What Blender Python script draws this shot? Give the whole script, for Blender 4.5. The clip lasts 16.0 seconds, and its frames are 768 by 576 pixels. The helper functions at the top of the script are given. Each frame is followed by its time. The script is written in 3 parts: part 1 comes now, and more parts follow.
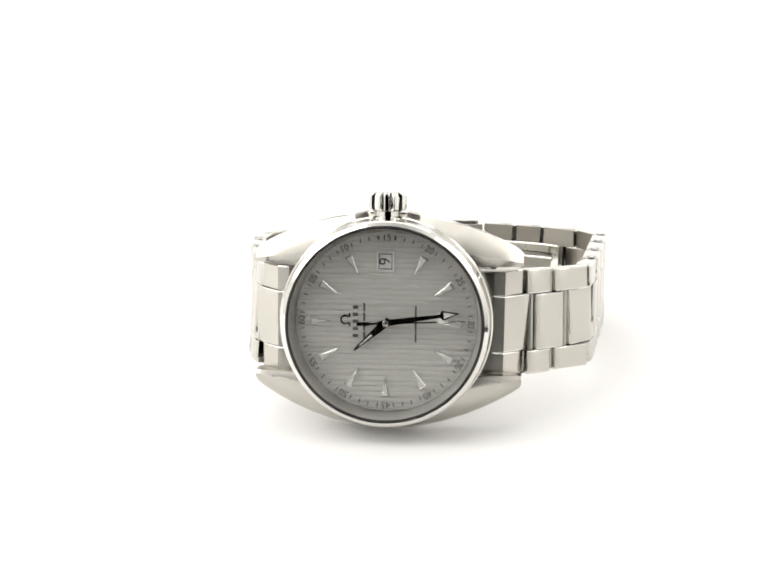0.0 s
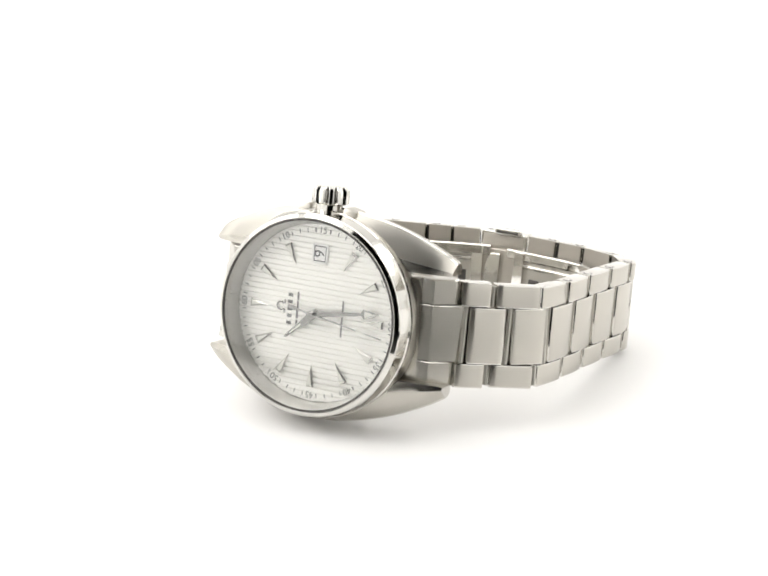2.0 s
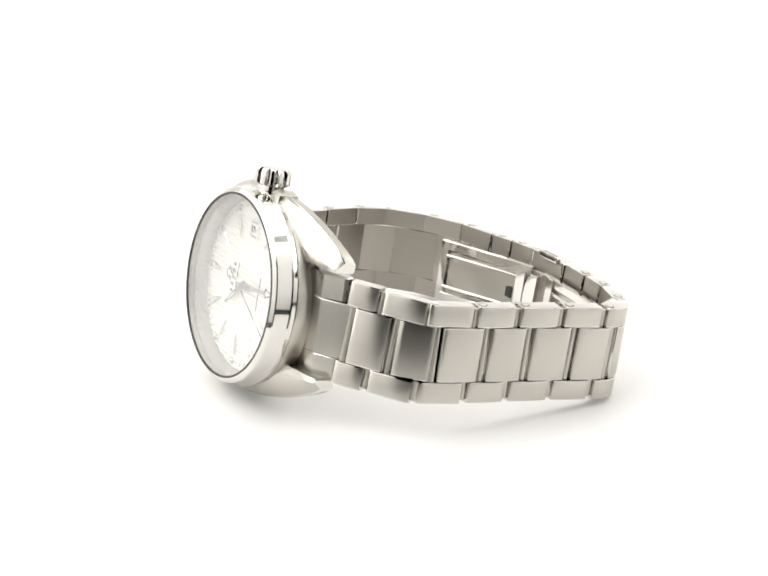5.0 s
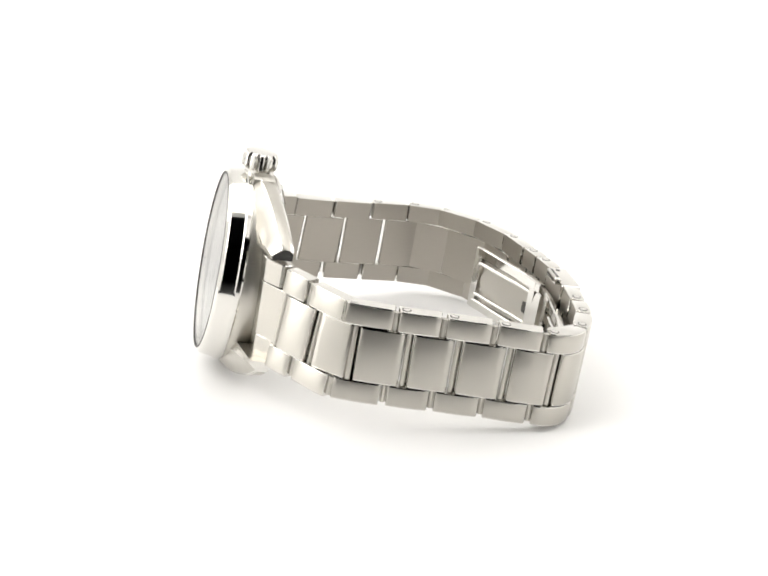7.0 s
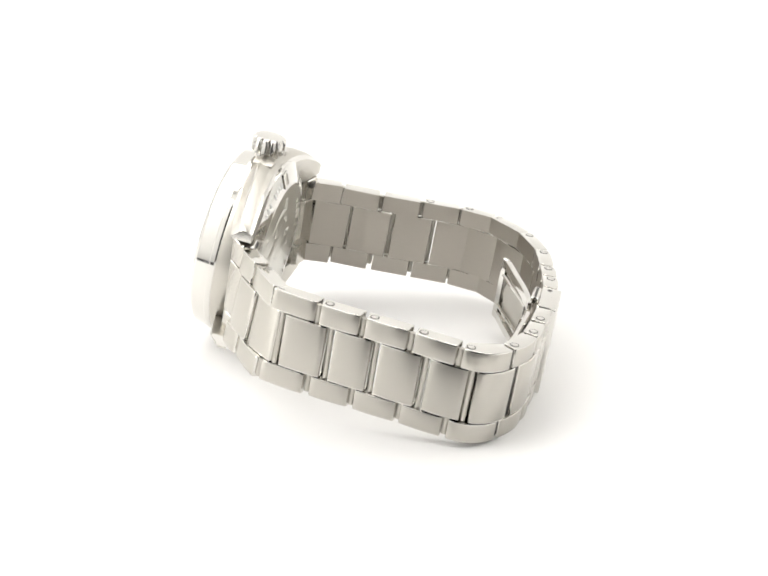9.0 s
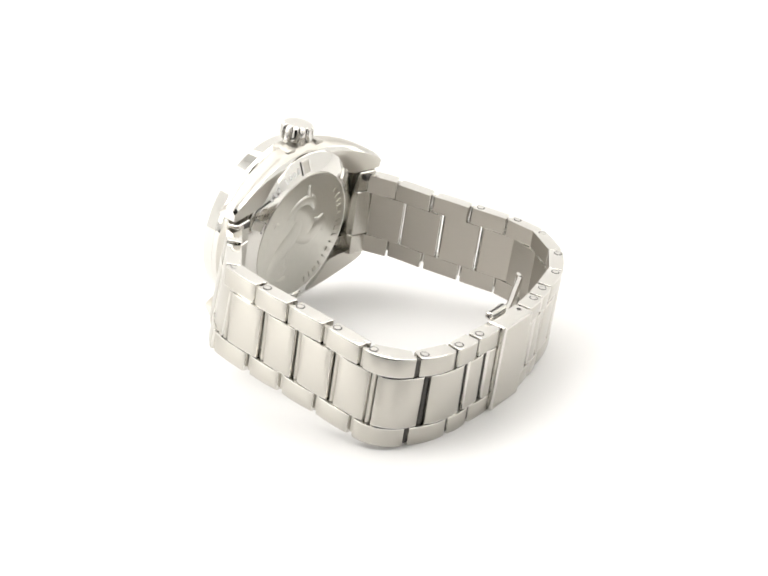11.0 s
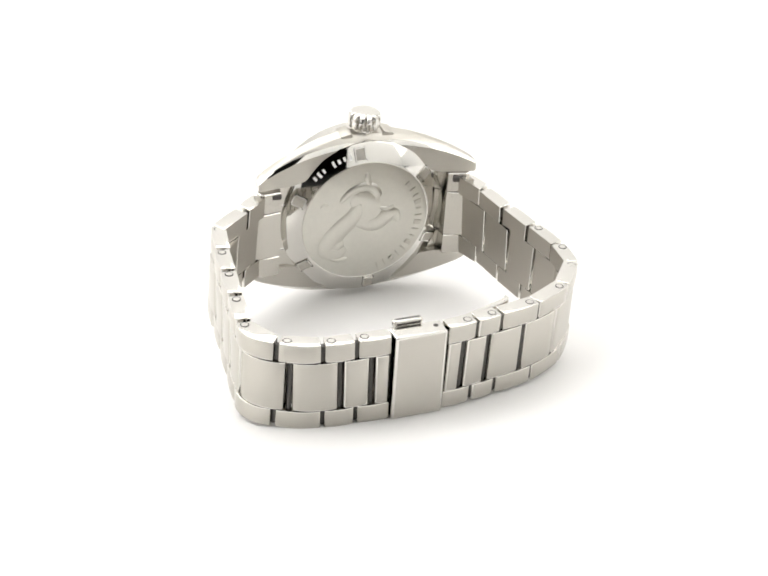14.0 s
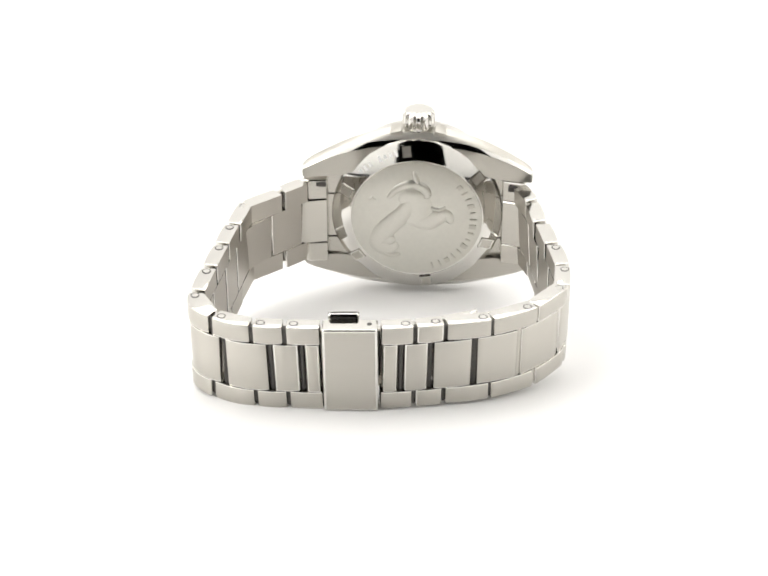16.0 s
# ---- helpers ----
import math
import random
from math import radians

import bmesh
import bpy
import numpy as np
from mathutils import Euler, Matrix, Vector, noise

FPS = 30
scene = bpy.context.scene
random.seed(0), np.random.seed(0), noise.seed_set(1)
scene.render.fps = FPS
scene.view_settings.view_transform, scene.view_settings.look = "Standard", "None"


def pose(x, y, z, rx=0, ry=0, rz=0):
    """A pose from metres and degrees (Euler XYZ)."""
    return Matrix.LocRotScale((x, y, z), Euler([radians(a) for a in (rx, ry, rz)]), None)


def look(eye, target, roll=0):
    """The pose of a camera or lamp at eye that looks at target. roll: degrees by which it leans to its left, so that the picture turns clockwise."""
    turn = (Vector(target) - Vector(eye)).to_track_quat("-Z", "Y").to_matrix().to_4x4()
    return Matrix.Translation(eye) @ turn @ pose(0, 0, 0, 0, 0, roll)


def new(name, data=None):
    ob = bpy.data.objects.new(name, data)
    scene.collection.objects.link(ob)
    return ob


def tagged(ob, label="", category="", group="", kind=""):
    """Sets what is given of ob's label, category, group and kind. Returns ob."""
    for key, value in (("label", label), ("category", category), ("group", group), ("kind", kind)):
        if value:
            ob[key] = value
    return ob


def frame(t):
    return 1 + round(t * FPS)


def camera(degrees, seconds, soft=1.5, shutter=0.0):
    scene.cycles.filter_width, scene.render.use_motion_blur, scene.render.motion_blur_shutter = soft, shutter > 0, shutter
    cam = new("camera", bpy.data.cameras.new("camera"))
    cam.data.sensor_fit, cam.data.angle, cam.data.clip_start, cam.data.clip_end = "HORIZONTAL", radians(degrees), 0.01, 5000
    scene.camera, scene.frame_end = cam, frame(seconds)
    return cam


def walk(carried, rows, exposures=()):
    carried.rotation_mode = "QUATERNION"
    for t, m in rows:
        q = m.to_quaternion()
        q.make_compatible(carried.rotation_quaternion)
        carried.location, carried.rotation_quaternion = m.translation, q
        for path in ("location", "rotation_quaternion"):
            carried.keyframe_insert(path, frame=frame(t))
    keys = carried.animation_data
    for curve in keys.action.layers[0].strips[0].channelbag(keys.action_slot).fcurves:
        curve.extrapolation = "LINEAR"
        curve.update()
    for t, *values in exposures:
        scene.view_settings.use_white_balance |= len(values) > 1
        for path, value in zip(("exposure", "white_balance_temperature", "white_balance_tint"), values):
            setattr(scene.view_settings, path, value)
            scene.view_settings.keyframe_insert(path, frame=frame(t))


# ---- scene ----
cam = camera(27.0, 16.0, soft=1.9)
CAM = pose(0, -0.3012, 0.1311, 68.713, -0.108, 0.903)
walk(cam, [(0, CAM), (16, CAM)], [(0, 0.0), (16, 0.0)])


def turn(t):
    """Degrees by which the turntable has turned at t seconds."""
    return -11.0182 * t + 0.028979 * t * t - 0.0022126 * t ** 3


# the watch lies on the turntable, whose axis is the world's z axis
REST = Matrix.Translation((-0.00289, -0.03259, 0.02075)) @ pose(0, 0, 0, 0, 0, -3) @ pose(0, 0, 0, -9.5)


# ---- world and light ----
world = bpy.data.worlds.new("world")
scene.world = world
world.use_nodes = True
world.node_tree.nodes["Background"].inputs[0].default_value = (0.9, 0.95, 1.0, 1)
world.node_tree.nodes["Background"].inputs[1].default_value = 0.05


def area(name, eye, target, sx, sy, watts, colour):
    data = bpy.data.lights.new(name, "AREA")
    data.shape, data.size, data.size_y, data.energy, data.color = "RECTANGLE", sx, sy, watts, colour
    ob = new(name, data)
    ob.matrix_world = look(eye, target)
    return ob


area("tent_lamp_top", (0, 0.17, 0.575), (0, 0.17, 0), 0.56, 0.52, 1.65, (1.0, 0.99, 0.975))
area("tent_lamp_side", (-0.345, 0.10, 0.20), (0, 0.02, 0.03), 0.40, 0.34, 0.5, (1.0, 0.99, 0.975))
area("tent_lamp_side", (0.345, 0.10, 0.20), (0, 0.02, 0.03), 0.40, 0.34, 0.55, (1.0, 0.99, 0.975))
# unseen front fills, added to brighten the dial and its reflections
area("added_front_fill", (-0.20, -0.125, 0.20), (0, 0.0, 0.02), 0.24, 0.36, 0.92, (1.0, 0.99, 0.975))
area("added_front_fill", (0.265, -0.125, 0.20), (0, 0.0, 0.02), 0.15, 0.36, 0.2, (1.0, 0.99, 0.975))


# ---- materials ----
def material(name, colour, rough, metal=0.0, grain=0.0, scale=400.0, stretch=(1, 1, 1), bump=0.0, spread=0.06, coords="Object"):
    m = bpy.data.materials.new(name)
    m.use_nodes = True
    t = m.node_tree
    b = t.nodes["Principled BSDF"]
    b.inputs["Base Color"].default_value = (*colour, 1)
    b.inputs["Roughness"].default_value = rough
    b.inputs["Metallic"].default_value = metal
    if grain or bump:
        tc, mp = t.nodes.new("ShaderNodeTexCoord"), t.nodes.new("ShaderNodeMapping")
        mp.inputs["Scale"].default_value = stretch
        t.links.new(tc.outputs[coords], mp.inputs["Vector"])
        fine, wide = t.nodes.new("ShaderNodeTexNoise"), t.nodes.new("ShaderNodeTexNoise")
        fine.inputs["Scale"].default_value, wide.inputs["Scale"].default_value = scale, 90.0
        fine.inputs["Detail"].default_value = 4.0
        t.links.new(mp.outputs[0], fine.inputs["Vector"])
        t.links.new(tc.outputs[coords], wide.inputs["Vector"])
        add = t.nodes.new("ShaderNodeMath")
        add.operation = "MULTIPLY_ADD"
        t.links.new(wide.outputs["Fac"], add.inputs[0])
        add.inputs[1].default_value = 0.5
        t.links.new(fine.outputs["Fac"], add.inputs[2])
        ramp = t.nodes.new("ShaderNodeMapRange")
        ramp.inputs["From Min"].default_value, ramp.inputs["From Max"].default_value = 0.4, 1.1
        ramp.inputs["To Min"].default_value, ramp.inputs["To Max"].default_value = rough - spread, rough + spread
        t.links.new(add.outputs[0], ramp.inputs["Value"])
        t.links.new(ramp.outputs[0], b.inputs["Roughness"])
        if grain:
            mix = t.nodes.new("ShaderNodeMix")
            mix.data_type = "RGBA"
            mix.inputs["A"].default_value = (*[c * (1 - grain) for c in colour], 1)
            mix.inputs["B"].default_value = (*[min(1, c * (1 + grain)) for c in colour], 1)
            t.links.new(fine.outputs["Fac"], mix.inputs["Factor"])
            t.links.new(mix.outputs["Result"], b.inputs["Base Color"])
        if bump:
            bp = t.nodes.new("ShaderNodeBump")
            bp.inputs["Strength"].default_value, bp.inputs["Distance"].default_value = bump, 0.00005
            t.links.new(fine.outputs["Fac"], bp.inputs["Height"])
            t.links.new(bp.outputs[0], b.inputs["Normal"])
    return m


STEEL = (0.525, 0.503, 0.458)
BRUSHED = material("brushed_steel", STEEL, 0.29, 1.0, 0.025, 5000.0, (0.08, 0.25, 2.2), 0.0, 0.006)
SATIN = material("satin_steel", STEEL, 0.34, 1.0, 0.02, 4000.0, (1, 1, 1), 0.0, 0.02)
POLISHED = material("polished_steel", (0.69, 0.675, 0.64), 0.07, 1.0, 0.02, 900.0, (1, 1, 1), 0.0, 0.03)
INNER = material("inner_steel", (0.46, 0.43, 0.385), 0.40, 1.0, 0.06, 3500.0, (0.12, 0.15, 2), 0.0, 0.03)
FACET = material("facet_steel", STEEL, 0.22, 1.0, 0.01, 3000.0, (1, 1, 1), 0.0, 0.01)
MEDAL = material("medallion_steel", (0.62, 0.605, 0.555), 0.34, 1.0, 0.06, 1200.0, (1, 1, 1), 0.03, 0.08)
for m, flow in ((BRUSHED, 0.9), (INNER, 0.2)):
    tree = m.node_tree
    way = tree.nodes.new("ShaderNodeTangent")
    way.direction_type, way.axis = "RADIAL", "X"
    tree.links.new(way.outputs[0], tree.nodes["Principled BSDF"].inputs["Tangent"])
    tree.nodes["Principled BSDF"].inputs["Anisotropic"].default_value = flow
DIALM = material("silver_dial", (0.95, 0.94, 0.90), 0.33, 0.46, 0.02, 4000.0, (1, 1, 1), 0.0, 0.02)
REHAUT = material("rehaut_silver", (0.60, 0.59, 0.56), 0.3, 0.8, 0.02, 3000.0)
INK = material("black_print", (0.02, 0.02, 0.02), 0.5)
GREY_INK = material("grey_print", (0.13, 0.13, 0.125), 0.5)
HANDM = material("polished_hand_steel", (0.36, 0.355, 0.34), 0.12, 1.0, 0.01, 2000.0, (1, 1, 1), 0.0, 0.01)
LUME = material("lume_paint", (0.80, 0.80, 0.74), 0.6, 0.0, 0.02, 3000.0)
MARKM = material("polished_marker", (0.74, 0.73, 0.70), 0.2, 1.0, 0.02, 1500.0)
WHITE = material("white_date_disc", (0.82, 0.82, 0.80), 0.6)
FLOORM = material("white_acrylic", (0.82, 0.812, 0.802), 0.5, 0.0, 0.01, 60.0, (1, 1, 1), 0.0, 0.05)
TENTM = material("white_tent_fabric", (0.85, 0.85, 0.84), 0.9, 0.0, 0.02, 300.0, (1, 1, 1), 0.2)
ROOMM = material("dark_room_paint", (0.05, 0.05, 0.05), 0.8, 0.0, 0.1, 20.0)
# dark steel of small parts; also paints the shade in slots and sockets
GAP = material("dark_steel_and_gap_shade", (0.10, 0.095, 0.09), 0.5, 1.0)

GLASS = bpy.data.materials.new("sapphire_crystal")
GLASS.use_nodes = True
gt = GLASS.node_tree
gt.nodes.remove(gt.nodes["Principled BSDF"])
clear, shine, blend = (gt.nodes.new("ShaderNode" + k) for k in ("BsdfTransparent", "BsdfGlossy", "MixShader"))
shine.inputs["Roughness"].default_value = 0.02
rim, gloss = gt.nodes.new("ShaderNodeLayerWeight"), gt.nodes.new("ShaderNodeMath")
rim.inputs["Blend"].default_value = 0.25
gloss.operation = "MULTIPLY_ADD"
gloss.inputs[1].default_value, gloss.inputs[2].default_value = 0.5, 0.06
gt.links.new(rim.outputs["Facing"], gloss.inputs[0])
gt.links.new(gloss.outputs[0], blend.inputs[0])
gt.links.new(clear.outputs[0], blend.inputs[1])
gt.links.new(shine.outputs[0], blend.inputs[2])
gt.links.new(blend.outputs[0], gt.nodes["Material Output"].inputs[0])


# ---- mesh helpers; things of the watch are drawn in millimetres ----
def mesh_of(bm, name, mats):
    bmesh.ops.recalc_face_normals(bm, faces=bm.faces)
    me = bpy.data.meshes.new(name)
    bm.to_mesh(me)
    bm.free()
    for m in mats if isinstance(mats, (list, tuple)) else [mats]:
        me.materials.append(m)
    return me


def part(name, bm, mats, parent, label="", at=None, smooth=True, mm=0.001, crease=32):
    if not isinstance(bm, bpy.types.Mesh):
        bmesh.ops.scale(bm, vec=(mm, mm, mm), verts=bm.verts)
        bm = mesh_of(bm, name, mats)
        if smooth:
            bm.shade_smooth()
            bm.set_sharp_from_angle(angle=radians(crease))
    ob = new(name, bm)
    ob.parent = parent
    if at is not None:
        ob.matrix_basis = at
    return tagged(ob, label) if label else ob


def mmat(m):
    """A pose in millimetres as one in metres."""
    m = m.copy()
    m.translation *= 0.001
    return m


def lathe(profile, seg=120, axis="y", close=False):
    """A turned body: (radius, place along the axis) in millimetres."""
    bm = bmesh.new()
    rings = []
    for r, h in profile:
        ring = []
        for k in range(seg):
            a = 2 * math.pi * k / seg
            p = (r * math.cos(a), h, r * math.sin(a)) if axis == "y" else (r * math.cos(a), r * math.sin(a), h)
            ring.append(bm.verts.new(p))
        rings.append(ring)
    pairs = list(zip(rings, rings[1:])) + ([(rings[-1], rings[0])] if close else [])
    for a, b in pairs:
        for k in range(seg):
            bm.faces.new((a[k], a[(k + 1) % seg], b[(k + 1) % seg], b[k]))
    if not close:
        for ring in (rings[0], rings[-1]):
            bm.faces.new(ring)
    return bm


def box(sx, sy, sz, bevel=0.0, seg=2, m=None, bm=None):
    """A block with rounded edges, centred, in millimetres; the edges take the second material."""
    bm = bm or bmesh.new()
    made = bmesh.ops.create_cube(bm, size=1.0)["verts"]
    bmesh.ops.scale(bm, vec=(sx, sy, sz), verts=made)
    if bevel:
        edges = list({e for v in made for e in v.link_edges})
        out = bmesh.ops.bevel(bm, geom=edges, offset=bevel, segments=seg, profile=0.6, affect="EDGES", material=1)
        made = list({v for v in out["verts"]} | {v for v in made if v.is_valid})
        made = [v for v in made if v.is_valid]
    if m is not None:
        bmesh.ops.transform(bm, matrix=m, verts=made)
    return bm


def prism(points, y0, y1, bm=None):
    """A plate with the outline of (x, z) points between two depths."""
    bm = bm or bmesh.new()
    a = [bm.verts.new((x, y0, z)) for x, z in points]
    b = [bm.verts.new((x, y1, z)) for x, z in points]
    n = len(points)
    bm.faces.new(a), bm.faces.new(b[::-1])
    for k in range(n):
        bm.faces.new((a[k], b[k], b[(k + 1) % n], a[(k + 1) % n]))
    return bm


def text_mesh(words, size, mat, depth=0.01):
    c = bpy.data.curves.new("text", "FONT")
    c.body, c.size, c.extrude, c.align_x, c.align_y = words, size * 0.001, depth * 0.001, "CENTER", "CENTER"
    ob = bpy.data.objects.new("text", c)
    scene.collection.objects.link(ob)
    me = bpy.data.meshes.new_from_object(ob)
    bpy.data.objects.remove(ob)
    me.materials.clear()
    me.materials.append(mat)
    return me


# ---- the light tent ----
def sheet():
    """Floor and back of the tent in one sweep of white acrylic."""
    bm = bmesh.new()
    line = [(-0.098, 0.0), (-0.05, 0.0), (0.05, 0.0), (0.15, 0.0), (0.24, 0.0)]
    line += [(0.24 + 0.2 * math.sin(radians(a)), 0.2 - 0.2 * math.cos(radians(a))) for a in range(6, 91, 6)]
    line += [(0.44, 0.40), (0.44, 0.58)]
    rows = [[bm.verts.new((x, y, z)) for x in (-0.355, -0.17, 0, 0.17, 0.355)] for y, z in line]
    for a, b in zip(rows, rows[1:]):
        for k in range(4):
            bm.faces.new((a[k], a[k + 1], b[k + 1], b[k]))
    ob = part("floor", bm, FLOORM, None, "seamless white acrylic sweep under the watch", mm=1.0)
    return tagged(ob, category="floor", kind="structure")


def panel(name, centre, size, mat, label):
    ob = part(name, box(*size), mat, None, label, Matrix.Translation(centre), smooth=False, mm=1.0)
    return tagged(ob, category="wall", kind="structure")


sheet()
panel("wall_west", (-0.365, 0.155, 0.295), (0.02, 0.60, 0.59), TENTM, "white fabric side of a light tent")
panel("wall_east", (0.365, 0.155, 0.295), (0.02, 0.60, 0.59), TENTM, "white fabric side of a light tent")
panel("ceiling", (0, 0.155, 0.60), (0.75, 0.62, 0.02), TENTM, "white fabric top of a light tent")
panel("wall_front_west", (-0.2075, -0.145, 0.295), (0.295, 0.012, 0.59), TENTM, "unseen white fabric front flap of a light tent, shapes reflections")
panel("wall_front_east", (0.265, -0.145, 0.295), (0.18, 0.012, 0.59), TENTM, "unseen white fabric front flap of a light tent, shapes reflections")
# added panel that narrows the dark opening reflected in bezel and case back
panel("reflector_front_middle", (0.118, -0.145, 0.295), (0.115, 0.012, 0.59), TENTM, "unseen white fabric front flap of a light tent, shapes reflections")
panel("ground", (0, 0, -0.03), (6, 6, 0.02), ROOMM, "dark ground of the room around the tent")
panel("room_wall_south", (0, -3, 1.2), (6, 0.1, 2.5), ROOMM, "dark wall of the room around the tent")
panel("room_wall_north", (0, 3, 1.2), (6, 0.1, 2.5), ROOMM, "dark wall of the room around the tent")
panel("room_wall_west", (-3, 0, 1.2), (0.1, 6, 2.5), ROOMM, "dark wall of the room around the tent")
panel("room_wall_east", (3, 0, 1.2), (0.1, 6, 2.5), ROOMM, "dark wall of the room around the tent")
panel("room_ceiling", (0, 0, 2.5), (6, 6, 0.1), ROOMM, "dark ceiling of the room around the tent")


# ---- the watch: x to six o'clock, y to the back, z to the crown ----
watch = new("wristwatch")
tagged(watch, "stainless steel wristwatch with silver ribbed dial, lying on its side", "wristwatch")
H = mmat(pose(-0.55, -0.1, -0.5, -3.5, -0.5, -1.1))


def arm(sign):
    """One flank of the case with its two lugs, as a loft along x."""
    bm = bmesh.new()
    rows = []
    xs = [-24.5, -24.1, -22.6, -20, -17, -14, -10, -5, 0, 5, 10, 14, 17, 20, 22.6, 24.1, 24.5]
    for x in xs:
        a = abs(x) / 24.5
        tip = 1.0 if abs(x) > 24.3 else 0.35 if abs(x) > 24 else 0.0
        zo = 19.9 - 0.0122 * x * x - 0.35 * tip
        zi = max(10.0, math.sqrt(max(0.0, 17.6 ** 2 - x * x))) + 0.2 * tip
        yi, yo, yb = -2.9 + 4.4 * a ** 1.5 + 0.2 * tip, -1.4 + 4.4 * a ** 1.3 + 0.2 * tip, 3.6 + 2.2 * a ** 2 - 0.2 * tip
        slim = 1 - a
        ridge = zi + 0.3 * max(0.0, zo - 0.3 - zi)
        ring = [(zi, yi + 0.25), (ridge, yi), (zo - 0.3, yo), (zo, yo + 0.35), (zo - 0.4 * slim, 0.4 * yo + 0.6 * yb), (zo - 1.5 * slim - 0.15, yb - 0.6),
                (zo - 2.4 * slim - 0.6, yb), (min(zi, zo - 3.6 * slim - 0.8), yb)]
        rows.append([bm.verts.new((x, y, sign * z)) for z, y in ring])
    for a, b in zip(rows, rows[1:]):
        n = len(a)
        for k in range(n):
            f = bm.faces.new((a[k], a[(k + 1) % n], b[(k + 1) % n], b[k]))
            f.material_index = 2 if k == 0 else 1 if k in (2, 5) else 0
    for r in (rows[0], rows[-1]):
        bm.faces.new(r).material_index = 1
    return bm


def join(*parts):
    out = bmesh.new()
    for b in parts:
        me = bpy.data.meshes.new("tmp")
        b.to_mesh(me)
        b.free()
        out.from_mesh(me)
        bpy.data.meshes.remove(me)
    return out


case = part("case", join(lathe([(17.0, -1.2), (17.55, -1.2), (17.6, -2.3), (19.05, -2.3), (19.15, -2.1), (19.2, 0.5), (18.9, 2.0), (18.3, 3.2), (17.8, 3.4), (16.0, 3.4)]), arm(1), arm(-1)),
            [SATIN, POLISHED, FACET], watch, "brushed steel case with long lugs", H)
part("bezel", lathe([(17.7, -1.4), (19.1, -1.4), (19.25, -1.9), (19.25, -2.7), (19.05, -2.95), (18.6, -5.6), (18.45, -5.8), (17.8, -6.3), (17.65, -6.3)], 160, close=True),
     POLISHED, watch, "polished steel bezel ring", H, crease=14)
part("rehaut", lathe([(17.5, -5.95), (17.3, -5.95), (16.5, -2.5), (16.5, -2.2), (17.5, -2.2)], 160, close=True), REHAUT, watch, "silver inner ring", H)
part("gasket", lathe([(17.25, -6.1), (17.25, -6.36), (17.61, -6.4), (17.65, -6.1)], 160, close=True), GAP, watch, "dark ring between crystal and bezel", H)
crystal = part("crystal", lathe([(0.01, -5.5), (17.23, -5.5), (17.23, -6.2), (15.0, -6.32), (10.0, -6.5), (5.0, -6.6), (0.01, -6.63)], 120),
               GLASS, watch, "clear sapphire crystal", H)
crystal.visible_shadow = False


def dial_disc():
    """Silver plate with fine grooves that run from twelve to six."""
    bm = bmesh.new()
    R, y = 16.45, -2.3
    pitch, w, d = 0.98, 0.22, 0.36
    k = -math.floor(R / pitch) * pitch
    zs = [(-R + 0.001, y)]
    while k < R:
        if abs(k) < R - 0.3:
            zs += [(k - w, y), (k - w * 0.5, y + d), (k + w * 0.5, y + d), (k + w, y)]
        k += pitch
    zs.append((R - 0.001, y))
    prev = None
    for z, yy in zs:
        half = math.sqrt(max(0.0, R * R - z * z))
        row = [bm.verts.new((half * u, yy, z)) for u in (-1, -0.5, 0, 0.5, 1)]
        if prev:
            for j in range(4):
                bm.faces.new((prev[j], prev[j + 1], row[j + 1], row[j]))
        prev = row
    return bm


dial = part("dial", dial_disc(), DIALM, watch, "silver dial with fine vertical ribs", H, smooth=False)


def on_dial(minute, r, y=-2.3):
    """The pose of a mark on the dial at that minute: its own z points outward."""
    return mmat(Matrix.Rotation(radians(6 * minute - 90), 4, "Y") @ Matrix.Translation((0, y, r)))


def marker():
    """A faceted dart: wide outside, pointed towards the centre."""
    bm = bmesh.new()
    a, b, c = bm.verts.new((-0.8, 0, 1.95)), bm.verts.new((0.8, 0, 1.95)), bm.verts.new((0, 0, -2.3))
    a2, b2, c2 = bm.verts.new((-0.76, -0.25, 1.9)), bm.verts.new((0.76, -0.25, 1.9)), bm.verts.new((0, -0.25, -2.15))
    a3, b3, c3 = bm.verts.new((-0.5, -0.42, 1.62)), bm.verts.new((0.5, -0.42, 1.62)), bm.verts.new((0, -0.42, -1.0))
    for f in ((a, b, b2, a2), (b, c, c2, b2), (c, a, a2, c2), (a2, b2, b3, a3), (b2, c2, c3, b3), (c2, a2, a3, c3), (c, b, a)):
        bm.faces.new(f)
    bm.faces.new((a3, b3, c3)).material_index = 1
    return bm


MARK = None
for hour in range(12):
    if hour == 3:
        continue
    if MARK is None:
        MARK = part("hour_marker", marker(), [MARKM, LUME], dial, "", on_dial(0, 11.85), smooth=False).data
    else:
        part("hour_marker", MARK, None, dial, "", on_dial(hour * 5, 11.85))

